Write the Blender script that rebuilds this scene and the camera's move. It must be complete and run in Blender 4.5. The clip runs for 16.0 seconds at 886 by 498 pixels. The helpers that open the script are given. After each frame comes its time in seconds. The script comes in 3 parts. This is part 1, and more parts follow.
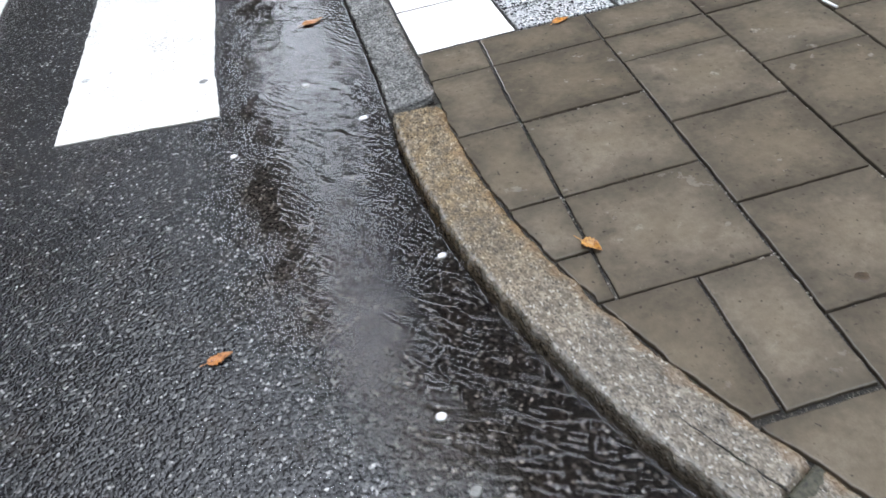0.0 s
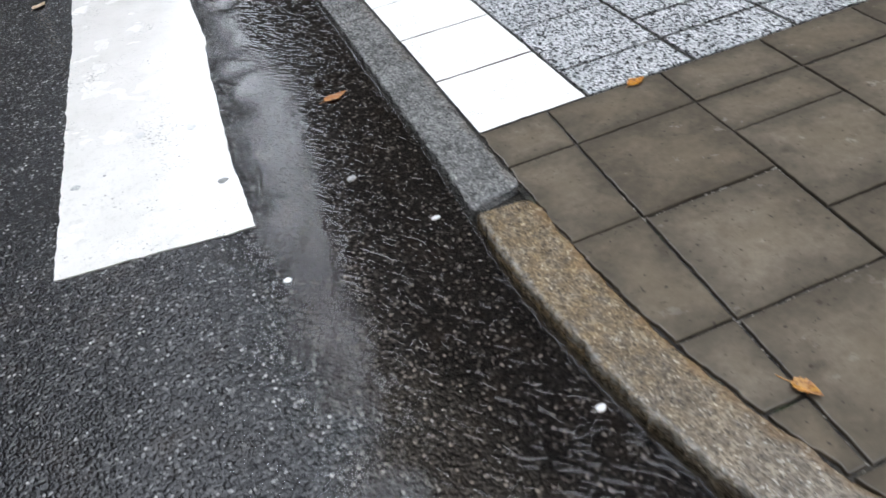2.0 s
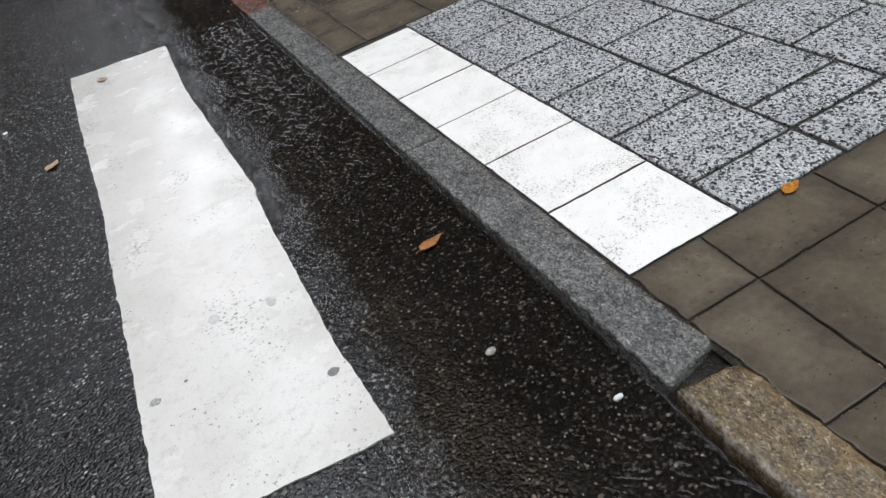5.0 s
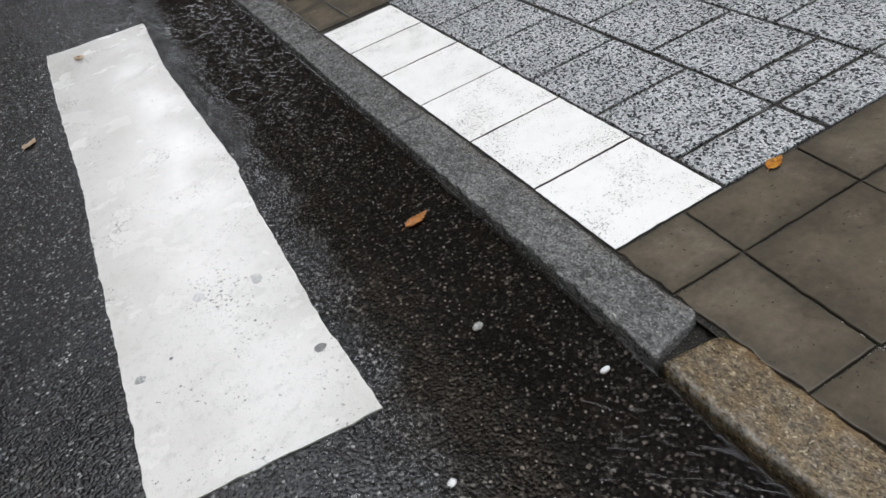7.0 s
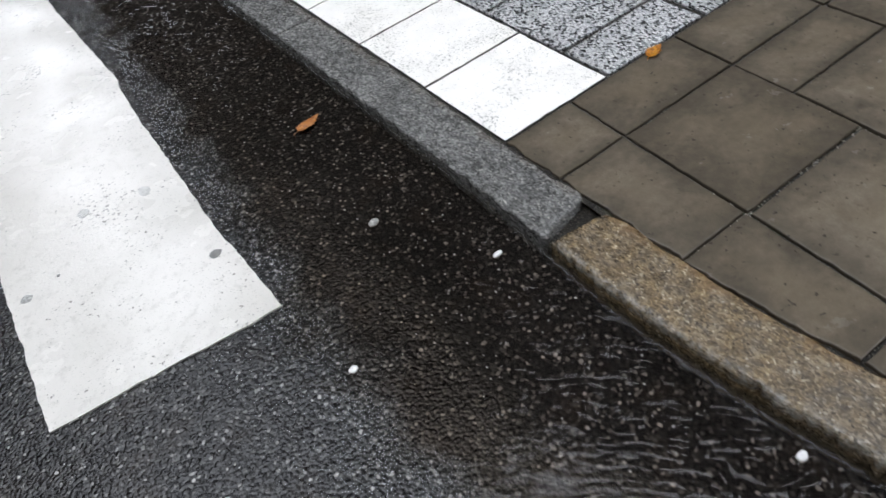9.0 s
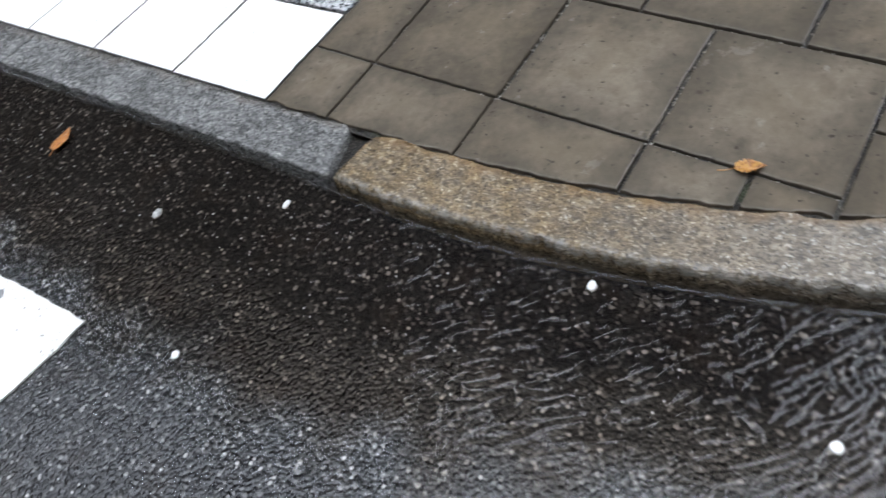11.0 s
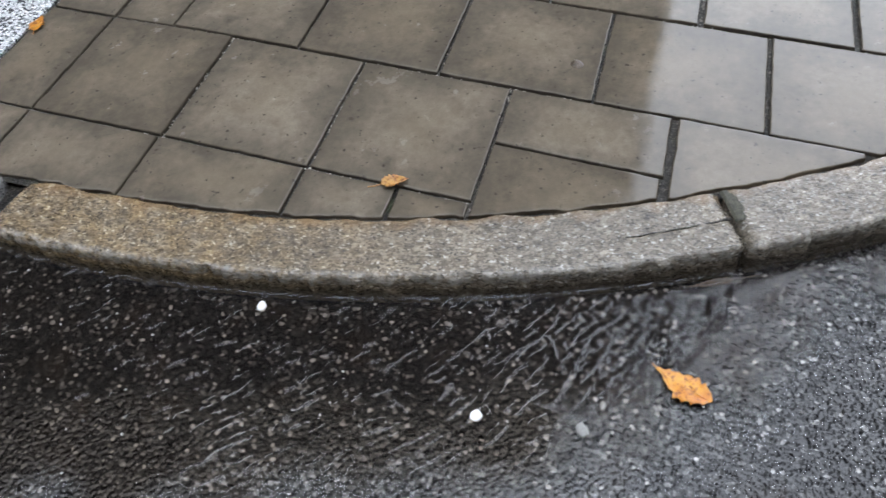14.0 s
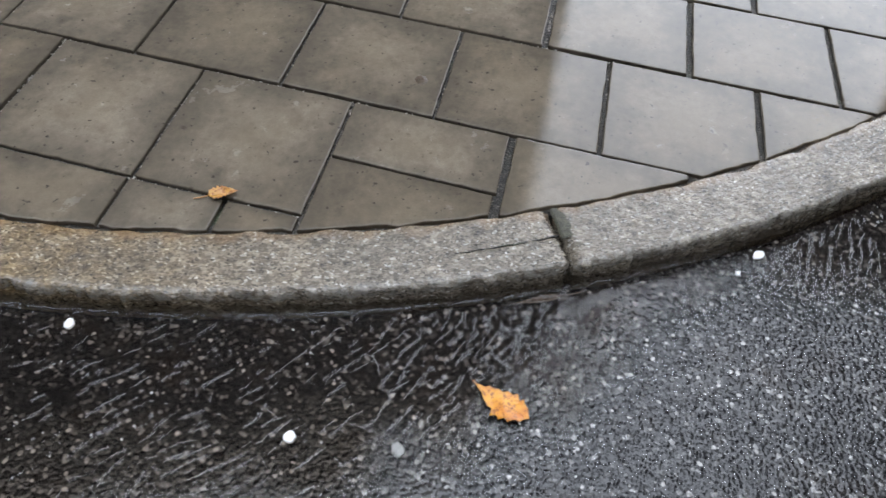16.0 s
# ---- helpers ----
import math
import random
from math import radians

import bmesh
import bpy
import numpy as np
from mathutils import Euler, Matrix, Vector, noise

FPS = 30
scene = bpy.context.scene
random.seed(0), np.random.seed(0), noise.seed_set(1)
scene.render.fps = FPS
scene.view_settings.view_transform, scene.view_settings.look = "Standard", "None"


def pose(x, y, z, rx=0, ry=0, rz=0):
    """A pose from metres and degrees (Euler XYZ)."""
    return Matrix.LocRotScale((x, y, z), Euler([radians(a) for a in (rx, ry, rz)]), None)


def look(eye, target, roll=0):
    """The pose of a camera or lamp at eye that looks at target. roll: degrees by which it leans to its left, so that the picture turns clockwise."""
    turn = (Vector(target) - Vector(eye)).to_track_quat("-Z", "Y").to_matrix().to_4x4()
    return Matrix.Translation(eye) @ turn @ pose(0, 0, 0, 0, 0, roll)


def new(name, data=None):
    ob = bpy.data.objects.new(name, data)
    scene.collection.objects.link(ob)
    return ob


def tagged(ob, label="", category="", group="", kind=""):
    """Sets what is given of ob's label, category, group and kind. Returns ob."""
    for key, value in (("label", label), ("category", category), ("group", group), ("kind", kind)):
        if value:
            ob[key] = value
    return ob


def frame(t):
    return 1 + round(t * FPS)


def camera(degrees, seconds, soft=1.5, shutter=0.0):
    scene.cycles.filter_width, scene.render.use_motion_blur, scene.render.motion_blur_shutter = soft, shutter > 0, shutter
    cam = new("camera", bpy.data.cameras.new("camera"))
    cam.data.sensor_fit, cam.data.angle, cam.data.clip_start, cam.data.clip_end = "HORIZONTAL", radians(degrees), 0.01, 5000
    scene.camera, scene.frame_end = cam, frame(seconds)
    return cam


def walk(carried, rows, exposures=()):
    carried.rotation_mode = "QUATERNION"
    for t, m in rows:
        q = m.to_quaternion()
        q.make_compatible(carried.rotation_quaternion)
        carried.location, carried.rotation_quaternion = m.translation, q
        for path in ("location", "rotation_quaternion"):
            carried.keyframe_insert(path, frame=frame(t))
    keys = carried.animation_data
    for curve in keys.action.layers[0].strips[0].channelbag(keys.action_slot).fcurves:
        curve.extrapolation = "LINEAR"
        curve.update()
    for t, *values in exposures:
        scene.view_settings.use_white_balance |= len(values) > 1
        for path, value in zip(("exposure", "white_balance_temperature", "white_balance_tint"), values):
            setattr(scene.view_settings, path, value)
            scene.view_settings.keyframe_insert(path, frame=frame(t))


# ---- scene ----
cam = camera(60.6, 16.0, 1.4, 0.5)
PATH = [
    (0, (-0.328, -2.296, 1.208), (-0.124, -0.795, -0.099), -10.4),
    (0.5, (-0.367, -2.191, 1.21), (-0.148, -0.687, -0.09), -9.6),
    (1, (-0.466, -2.047, 1.228), (-0.147, -0.559, -0.07), -11.2),
    (1.5, (-0.552, -1.905, 1.22), (-0.169, -0.426, -0.071), -12.1),
    (2, (-0.586, -1.741, 1.21), (-0.221, -0.253, -0.075), -11.4),
    (2.5, (-0.637, -1.606, 1.214), (-0.294, -0.083, -0.035), -11.0),
    (3, (-0.727, -1.475, 1.244), (-0.286, 0.054, 0.033), -13.6),
    (3.5, (-0.78, -1.364, 1.265), (-0.294, 0.158, 0.062), -13.6),
    (4, (-0.783, -1.256, 1.275), (-0.325, 0.294, 0.097), -14.8),
    (4.2, (-0.77, -1.22, 1.293), (-0.345, 0.347, 0.125), -16.4),
    (6.3, (-0.763, -1.149, 1.308), (-0.269, 0.347, 0.076), -19.7),
    (6.5, (-0.783, -1.156, 1.301), (-0.29, 0.349, 0.08), -18.7),
    (7, (-0.786, -1.167, 1.291), (-0.305, 0.333, 0.06), -17.3),
    (7.5, (-0.794, -1.175, 1.294), (-0.278, 0.282, 0.024), -14.9),
    (8, (-0.791, -1.182, 1.257), (-0.273, 0.236, -0.055), -14.1),
    (8.2, (-0.798, -1.181, 1.259), (-0.265, 0.188, -0.097), -13.6),
    (10.3, (-0.797, -1.35, 1.184), (-0.104, -0.2, -0.299), -21.8),
    (10.5, (-0.816, -1.314, 1.19), (-0.07, -0.26, -0.337), -20.1),
    (11, (-0.816, -1.377, 1.18), (0.015, -0.404, -0.358), -21.6),
    (11.5, (-0.831, -1.403, 1.184), (0.099, -0.547, -0.365), -18.6),
    (12, (-0.834, -1.419, 1.185), (0.146, -0.623, -0.366), -16.4),
    (12.5, (-0.834, -1.449, 1.177), (0.213, -0.758, -0.38), -14.1),
    (13, (-0.827, -1.486, 1.177), (0.269, -0.887, -0.384), -10.7),
    (13.5, (-0.817, -1.53, 1.184), (0.322, -1.029, -0.382), -7.6),
    (14, (-0.813, -1.577, 1.179), (0.358, -1.132, -0.38), -5.9),
    (14.5, (-0.804, -1.619, 1.178), (0.395, -1.248, -0.378), -3.2),
    (15, (-0.793, -1.66, 1.174), (0.438, -1.357, -0.372), -0.5),
    (15.5, (-0.78, -1.691, 1.163), (0.475, -1.427, -0.372), 1.3),
    (16, (-0.761, -1.715, 1.152), (0.503, -1.499, -0.382), 3.2),
]
EXPOSURES = [(0, 0.75, 6450, 10), (1, 0.50, 6450, 10), (2, 0.42, 6510, 10), (2.5, 0.30, 6620, 10), (3, 0.2, 6710, 10), (3.5, 0.07, 6770, 10), (4.2, -0.02, 6820, 10),
             (8.2, -0.12, 6820, 10), (10.3, 0.46, 6420, 10), (11, 0.58, 6390, 10), (13, 0.64, 6390, 10), (16, 0.62, 6430, 10)]
walk(cam, [(t, look(eye, target, roll)) for t, eye, target, roll in PATH], EXPOSURES)

# ---- light ----
world = bpy.data.worlds.new("overcast_sky")
scene.world = world
world.use_nodes = True
wn, wl = world.node_tree.nodes, world.node_tree.links
wn.clear()
sky = wn.new("ShaderNodeTexSky")
sky.sky_type, sky.sun_disc = "NISHITA", False
sky.sun_elevation, sky.sun_rotation = radians(48), radians(215)
sky.air_density, sky.dust_density = 1.0, 3.0
grey = wn.new("ShaderNodeMix")
grey.data_type = "RGBA"
grey.inputs[0].default_value = 0.93
grey.inputs[7].default_value = (26.1, 28.0, 31.4, 1)
bg = wn.new("ShaderNodeBackground")
bg.inputs[1].default_value = 0.15
wout = wn.new("ShaderNodeOutputWorld")
wl.new(sky.outputs[0], grey.inputs[6])
wl.new(grey.outputs[2], bg.inputs[0])
wl.new(bg.outputs[0], wout.inputs[0])

sun = new("sun", bpy.data.lights.new("sun", "SUN"))
sun.data.energy, sun.data.angle, sun.data.color = 0.5, radians(35), (1.0, 0.94, 0.86)
sun.matrix_world = look((-7, -10, 13), (0, 0, 0))


# ---- materials ----
class Mat:
    """A short way to write node materials; coordinates are metres."""

    def __init__(self, name):
        self.m = bpy.data.materials.new(name)
        self.m.use_nodes = True
        self.t = self.m.node_tree
        self.b = self.t.nodes["Principled BSDF"]
        self.g = self.t.nodes.new("ShaderNodeNewGeometry")
        self.pos = self.g.outputs["Position"]

    def node(self, kind, feature="", data_type="", blend_type="", operation=""):
        n = self.t.nodes.new(kind)
        if feature:
            n.feature = feature
        if data_type:
            n.data_type = data_type
        if blend_type:
            n.blend_type = blend_type
        if operation:
            n.operation = operation
        return n

    def put(self, a, b):
        if isinstance(a, bpy.types.NodeSocket):
            self.t.links.new(a, b)
        else:
            b.default_value = a

    def noise(self, scale, detail=3, rough=0.55, co=None, out=0):
        n = self.node("ShaderNodeTexNoise")
        self.put(co or self.pos, n.inputs["Vector"])
        n.inputs["Scale"].default_value, n.inputs["Detail"].default_value, n.inputs["Roughness"].default_value = scale, detail, rough
        return n.outputs[out]

    def cells(self, scale, out="Distance", feature="F1", co=None):
        n = self.node("ShaderNodeTexVoronoi", feature=feature)
        self.put(co or self.pos, n.inputs["Vector"])
        n.inputs["Scale"].default_value = scale
        return n.outputs[out]

    def ramp(self, fac, *stops):
        n = self.node("ShaderNodeValToRGB")
        els = n.color_ramp.elements
        while len(els) < len(stops):
            els.new(0.5)
        for e, (p, c) in zip(els, stops):
            e.position = p
            e.color = (c, c, c, 1) if isinstance(c, (int, float)) else (*c, 1)
        self.put(fac, n.inputs[0])
        return n.outputs[0]

    def mix(self, fac, a, b, how="MIX"):
        n = self.node("ShaderNodeMix", data_type="RGBA", blend_type=how)
        for v, i in ((fac, 0), (a, 6), (b, 7)):
            if isinstance(v, tuple):
                v = (*v, 1)
            self.put(v, n.inputs[i])
        return n.outputs[2]

    def math(self, op, a, b=0.0):
        n = self.node("ShaderNodeMath", operation=op)
        self.put(a, n.inputs[0])
        self.put(b, n.inputs[1])
        return n.outputs[0]

    def random(self):
        return self.node("ShaderNodeObjectInfo").outputs["Random"]

    def shift(self):
        """Positions moved by a chance amount for each object, so that pieces differ."""
        n = self.node("ShaderNodeVectorMath", operation="ADD")
        self.put(self.pos, n.inputs[0])
        self.put(self.mix(1.0, self.math("MULTIPLY", self.random(), 37.0), (1, 1.7, 0.3), "MULTIPLY"), n.inputs[1])
        return n.outputs[0]

    def grey(self, colour):
        n = self.node("ShaderNodeRGBToBW")
        self.put(colour, n.inputs[0])
        return n.outputs[0]

    def bump(self, height, strength, distance, under=None):
        n = self.node("ShaderNodeBump")
        n.inputs["Strength"].default_value, n.inputs["Distance"].default_value = strength, distance
        self.put(height, n.inputs["Height"])
        if under:
            self.put(under, n.inputs["Normal"])
        return n.outputs[0]

    def done(self, colour, rough, normal=None, ior=1.4):
        self.put((*colour, 1) if isinstance(colour, tuple) else colour, self.b.inputs["Base Color"])
        self.put(rough, self.b.inputs["Roughness"])
        self.b.inputs["IOR"].default_value = ior
        if normal:
            self.put(normal, self.b.inputs["Normal"])
        return self.m


def asphalt():
    k = Mat("wet_asphalt")
    warp = k.mix(0.007, k.pos, k.noise(70, 2, out=1), "ADD")
    cell = k.grey(k.cells(140, "Color", co=warp))
    stone = k.ramp(cell, (0.0, (0.010, 0.010, 0.011)), (0.5, (0.018, 0.018, 0.019)), (0.74, (0.032, 0.032, 0.032)), (0.86, (0.10, 0.099, 0.096)), (1.0, (0.36, 0.355, 0.345)))
    mortar = k.ramp(k.cells(140, co=warp), (0.3, 1.0), (0.75, 0.72))
    colour = k.mix(1.0, stone, mortar, "MULTIPLY")
    chips = k.grey(k.cells(88, "Color", co=warp))
    core = k.ramp(k.cells(88, co=warp), (0.25, 1.0), (0.42, 0.0))
    colour = k.mix(k.math("MULTIPLY", k.ramp(chips, (0.80, 0.0), (0.90, 0.9)), core), colour, (0.43, 0.42, 0.40))
    colour = k.mix(1.0, colour, k.ramp(k.noise(2.2, 4), (0.3, 0.7), (0.7, 1.25)), "MULTIPLY")
    colour = k.mix(k.ramp(k.noise(9, 5), (0.52, 0.0), (0.75, 0.3)), colour, (0.035, 0.024, 0.016))
    lumps = k.bump(k.cells(140, feature="SMOOTH_F1", co=warp), 0.70, -0.0040, k.bump(k.noise(48, 3, 0.6), 0.32, 0.004))
    fine = k.bump(k.noise(260, 2), 0.3, 0.0014, lumps)
    rough = k.ramp(k.noise(24, 3), (0.35, 0.07), (0.65, 0.15))
    sunk = k.node("ShaderNodeAttribute")
    sunk.attribute_name = "sunk"
    k.put(k.math("MULTIPLY", k.math("SUBTRACT", 1.0, sunk.outputs["Fac"]), 0.5), k.b.inputs["Specular IOR Level"])
    return k.done(colour, rough, fine, 1.42)


def water():
    k = Mat("gutter_water")
    t = k.t
    clear, gloss = k.node("ShaderNodeBsdfTransparent"), k.node("ShaderNodeBsdfGlossy")
    gloss.inputs["Roughness"].default_value = 0.015
    fres, mixer = k.node("ShaderNodeFresnel"), k.node("ShaderNodeMixShader")
    fres.inputs[0].default_value = 1.36
    cover = k.node("ShaderNodeAttribute")
    cover.attribute_name = "cover"
    wet = cover.outputs["Fac"]
    n = k.bump(k.math("MULTIPLY", k.noise(125, 2), k.math("SUBTRACT", 1.05, wet)), 0.8, 0.0060, k.bump(k.noise(16, 2, 0.5), 0.30, 0.0050))
    for node in (gloss, fres):
        t.links.new(n, node.inputs["Normal"])
    broken = k.math("MULTIPLY", k.math("SUBTRACT", k.noise(120, 3), 0.5), 2.2)
    thick = k.ramp(k.math("ADD", wet, broken), (0.05, 0.0), (0.55, 1.0))
    t.links.new(k.math("MULTIPLY", fres.outputs[0], thick), mixer.inputs[0])
    t.links.new(k.mix(k.ramp(wet, (0.35, 0.0), (1.0, 1.0)), (1.0, 1.0, 1.0), (0.74, 0.68, 0.62)), clear.inputs[0])
    t.links.new(clear.outputs[0], mixer.inputs[1])
    t.links.new(gloss.outputs[0], mixer.inputs[2])
    t.links.new(mixer.outputs[0], t.nodes["Material Output"].inputs["Surface"])
    t.nodes.remove(k.b)
    return k.m


def stripe_paint():
    k = Mat("worn_road_paint")
    c = k.mix(k.ramp(k.noise(3.5, 5, 0.6), (0.42, 0.0), (0.70, 1.0)), (0.74, 0.713, 0.667), (0.645, 0.622, 0.572))
    c = k.mix(k.ramp(k.noise(30, 5, 0.75), (0.53, 0.0), (0.70, 0.55)), c, (0.50, 0.48, 0.435))
    # clusters of small dark pits where the bitumen shows
    marks = k.math("ADD", k.noise(95, 4, 0.65), k.math("MULTIPLY", k.math("SUBTRACT", k.noise(5, 4, 0.65), 0.5), 0.55))
    c = k.mix(k.ramp(marks, (0.645, 0.0), (0.69, 0.9)), c, (0.16, 0.15, 0.13))
    c = k.mix(k.ramp(k.noise(210, 3, 0.6), (0.63, 0.0), (0.68, 0.6)), c, (0.33, 0.32, 0.28))
    n = k.bump(k.noise(140, 3), 0.35, 0.0011, k.bump(k.noise(14, 3), 0.06, 0.006))
    return k.done(c, k.ramp(k.noise(6, 3), (0.35, 0.13), (0.65, 0.30)), n, 1.45)


def slab_concrete():
    k = Mat("wet_slab_concrete")
    co = k.shift()
    c = k.mix(k.random(), (0.110, 0.0895, 0.0645), (0.160, 0.1325, 0.0985))
    c = k.mix(1.0, c, k.ramp(k.noise(7, 5, 0.6, co), (0.3, 0.7), (0.7, 1.25)), "MULTIPLY")
    c = k.mix(k.ramp(k.noise(4, 3, 0.55, co), (0.45, 0.0), (0.7, 0.4)), c, (0.130, 0.104, 0.070))
    c = k.mix(k.ramp(k.noise(13, 4, 0.6, co), (0.55, 0.0), (0.72, 0.5)), c, (0.06, 0.047, 0.034))
    c = k.mix(1.0, c, k.ramp(k.noise(45, 4, 0.7, co), (0.3, 0.8), (0.7, 1.18)), "MULTIPLY")
    # soaked grime creeps in from the joints, the trodden middle stays pale and sandy
    split = k.node("ShaderNodeSeparateXYZ")
    k.put(k.node("ShaderNodeTexCoord").outputs["Generated"], split.inputs[0])
    ax, ay = (k.math("SUBTRACT", 0.5, k.math("ABSOLUTE", k.math("SUBTRACT", split.outputs[i], 0.5))) for i in (0, 1))
    inward = k.math("ADD", k.math("MINIMUM", ax, ay), k.math("MULTIPLY", k.math("SUBTRACT", k.noise(8, 4, 0.6, co), 0.5), 0.55))
    c = k.mix(k.ramp(inward, (0.0, 0.62), (0.24, 0.0)), c, (0.060, 0.051, 0.038))
    c = k.mix(k.ramp(inward, (0.18, 0.0), (0.50, 0.42)), c, (0.180, 0.144, 0.098))
    c = k.mix(k.ramp(k.noise(48, 3, 0.6, co), (0.66, 0.0), (0.73, 0.55)), c, (0.035, 0.027, 0.02))
    c = k.mix(k.ramp(k.noise(75, 2, 0.5, co), (0.685, 0.0), (0.73, 0.8)), c, (0.028, 0.022, 0.018))
    c = k.mix(k.ramp(k.noise(420, 2, 0.5, co), (0.3, 0.25), (0.7, 0.0)), c, (0.06, 0.055, 0.05))
    n = k.bump(k.noise(300, 3, 0.6, co), 0.015, 0.0010, k.bump(k.noise(60, 4, 0.65, co), 0.08, 0.0018, k.bump(k.noise(9, 3, 0.5, co), 0.06, 0.004)))
    film = k.ramp(k.noise(14, 6, 0.7, co), (0.53, 0.008), (0.59, 0.05), (0.67, 0.32))
    return k.done(c, film, n, 1.335)


def white_concrete():
    k = Mat("white_tile_concrete")
    co = k.shift()
    c = k.mix(k.ramp(k.noise(14, 5, 0.7, co), (0.4, 0.0), (0.7, 1.0)), (0.93, 0.905, 0.86), (0.87, 0.848, 0.80))
    pits = k.math("ADD", k.noise(150, 4, 0.7, co), k.math("MULTIPLY", k.math("SUBTRACT", k.noise(7, 3, 0.6, co), 0.5), 0.35))
    c = k.mix(k.ramp(pits, (0.60, 0.0), (0.65, 0.9)), c, (0.22, 0.21, 0.18))
    c = k.mix(k.ramp(k.noise(3.5, 4, 0.6, co), (0.5, 0.0), (0.75, 0.35)), c, (0.72, 0.70, 0.64))
    # near-black on the sides below the top edge, so the joints read as dark lines
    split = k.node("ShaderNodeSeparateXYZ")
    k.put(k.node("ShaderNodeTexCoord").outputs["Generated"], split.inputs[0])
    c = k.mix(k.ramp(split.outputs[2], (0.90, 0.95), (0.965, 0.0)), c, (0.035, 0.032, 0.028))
    n = k.bump(k.noise(210, 3, 0.6, co), 0.3, 0.0012)
    return k.done(c, 0.38, n, 1.4)


def pebble_concrete():
    k = Mat("exposed_pebble_concrete")
    co = k.shift()
    warp = k.mix(0.006, co, k.noise(90, 2, 0.5, co, 1), "ADD")
    cell = k.grey(k.cells(146, "Color", co=warp))
    c = k.ramp(cell, (0.0, (0.04, 0.04, 0.041)), (0.28, (0.10, 0.10, 0.10)), (0.36, (0.32, 0.34, 0.34)), (0.60, (0.68, 0.68, 0.68)), (1.0, (0.88, 0.88, 0.87)))
    gap = k.ramp(k.cells(146, feature="DISTANCE_TO_EDGE", co=warp), (0.0, 0.25), (0.10, 1.0))
    c = k.mix(1.0, c, gap, "MULTIPLY")
    c = k.mix(1.0, c, k.ramp(k.noise(5, 3, 0.5, co), (0.3, 0.8), (0.7, 1.1)), "MULTIPLY")
    n = k.bump(k.cells(146, co=warp), 1.0, -0.006)
    return k.done(c, k.ramp(cell, (0.0, 0.2), (1.0, 0.4)), n, 1.4)


def granite(name, dark, light, stain, amount, edge, grain, flecks):
    """Kerb granite: grain drawn out by the tooling, a stain of its own shape, a sky highlight painted along the arris,
    and a soaked foot.
    """
    k = Mat(name)
    lay = k.node("ShaderNodeAttribute")
    lay.attribute_name = "lay"
    co = lay.outputs["Vector"]
    drawn = k.mix(1.0, co, (0.65, 1.0, 1.0), "MULTIPLY")
    warp = k.mix(0.005, drawn, k.noise(120, 2, co=co, out=1), "ADD")
    cell = k.grey(k.cells(grain, "Color", co=warp))
    c = k.mix(k.ramp(cell, (0.30, 0.0), (0.70, 1.0)), dark, light)
    c = k.mix(k.ramp(cell, (0.80, 0.0), (0.88, flecks)), c, (0.42, 0.40, 0.36))
    c = k.mix(k.ramp(cell, (0.13, flecks), (0.20, 0.0)), c, (0.025, 0.023, 0.02))
    c = k.mix(1.0, c, k.ramp(k.noise(12, 4), (0.3, 0.75), (0.7, 1.2)), "MULTIPLY")
    c = k.mix(1.0, c, k.ramp(k.noise(75, 4, 0.65, drawn), (0.36, 0.64), (0.62, 1.28)), "MULTIPLY")
    split, across = k.node("ShaderNodeSeparateXYZ"), k.node("ShaderNodeSeparateXYZ")
    k.put(k.pos, split.inputs[0])
    k.put(co, across.inputs[0])
    along = k.math("ADD", split.outputs[1], k.math("MULTIPLY", k.noise(4, 3), 0.5))
    reach = k.ramp(k.math("ADD", k.math("MULTIPLY", along, 0.5), 1.0), (0.40, 0.0), (0.72, amount))
    c = k.mix(k.math("MULTIPLY", reach, k.ramp(k.noise(26, 4, 0.6), (0.3, 0.45), (0.6, 1.0))), c, stain, "MULTIPLY")
    # rust that has washed out of the joint behind the stone
    back = k.ramp(k.math("ADD", k.math("MULTIPLY", across.outputs[1], 5.0), k.math("MULTIPLY", k.noise(16, 4, 0.6), 0.5)), (0.86, 0.0), (1.02, 1.0))
    c = k.mix(k.math("MULTIPLY", back, amount * 0.4), c, (0.20, 0.115, 0.05))
    high = k.math("MULTIPLY", k.math("ADD", split.outputs[2], k.math("MULTIPLY", k.math("SUBTRACT", k.noise(30, 3), 0.5), 0.012)), 10.0)
    c = k.mix(k.math("MULTIPLY", k.ramp(high, (0.31, 1.0), (0.42, 0.0)), edge * 0.85), c, (0.042, 0.033, 0.023))
    # sky highlight on the arris, painted into the colour as a broken pale band
    band = k.math("MULTIPLY", k.ramp(high, (0.46, 0.0), (0.54, 1.0)), k.ramp(across.outputs[1], (0.012, 1.0), (0.022, 0.0)))
    arris_glint = k.math("MULTIPLY", k.math("MULTIPLY", band, k.ramp(k.noise(60, 4, 0.65), (0.40, 0.1), (0.60, 1.0))), edge * 0.5)
    c = k.mix(arris_glint, c, (0.38, 0.365, 0.335))
    c = k.mix(k.ramp(k.noise(85, 3, 0.6), (0.64, 0.0), (0.72, 0.7)), c, (0.03, 0.029, 0.026))
    tooled = k.bump(k.noise(95, 4, 0.6, drawn), 0.8, 0.0075, k.bump(k.noise(28, 3), 0.4, 0.006))
    n = k.bump(k.noise(220, 3, 0.6), 0.5, 0.003, tooled)
    return k.done(c, k.ramp(k.noise(60, 3), (0.35, 0.10), (0.65, 0.26)), n, 1.48)


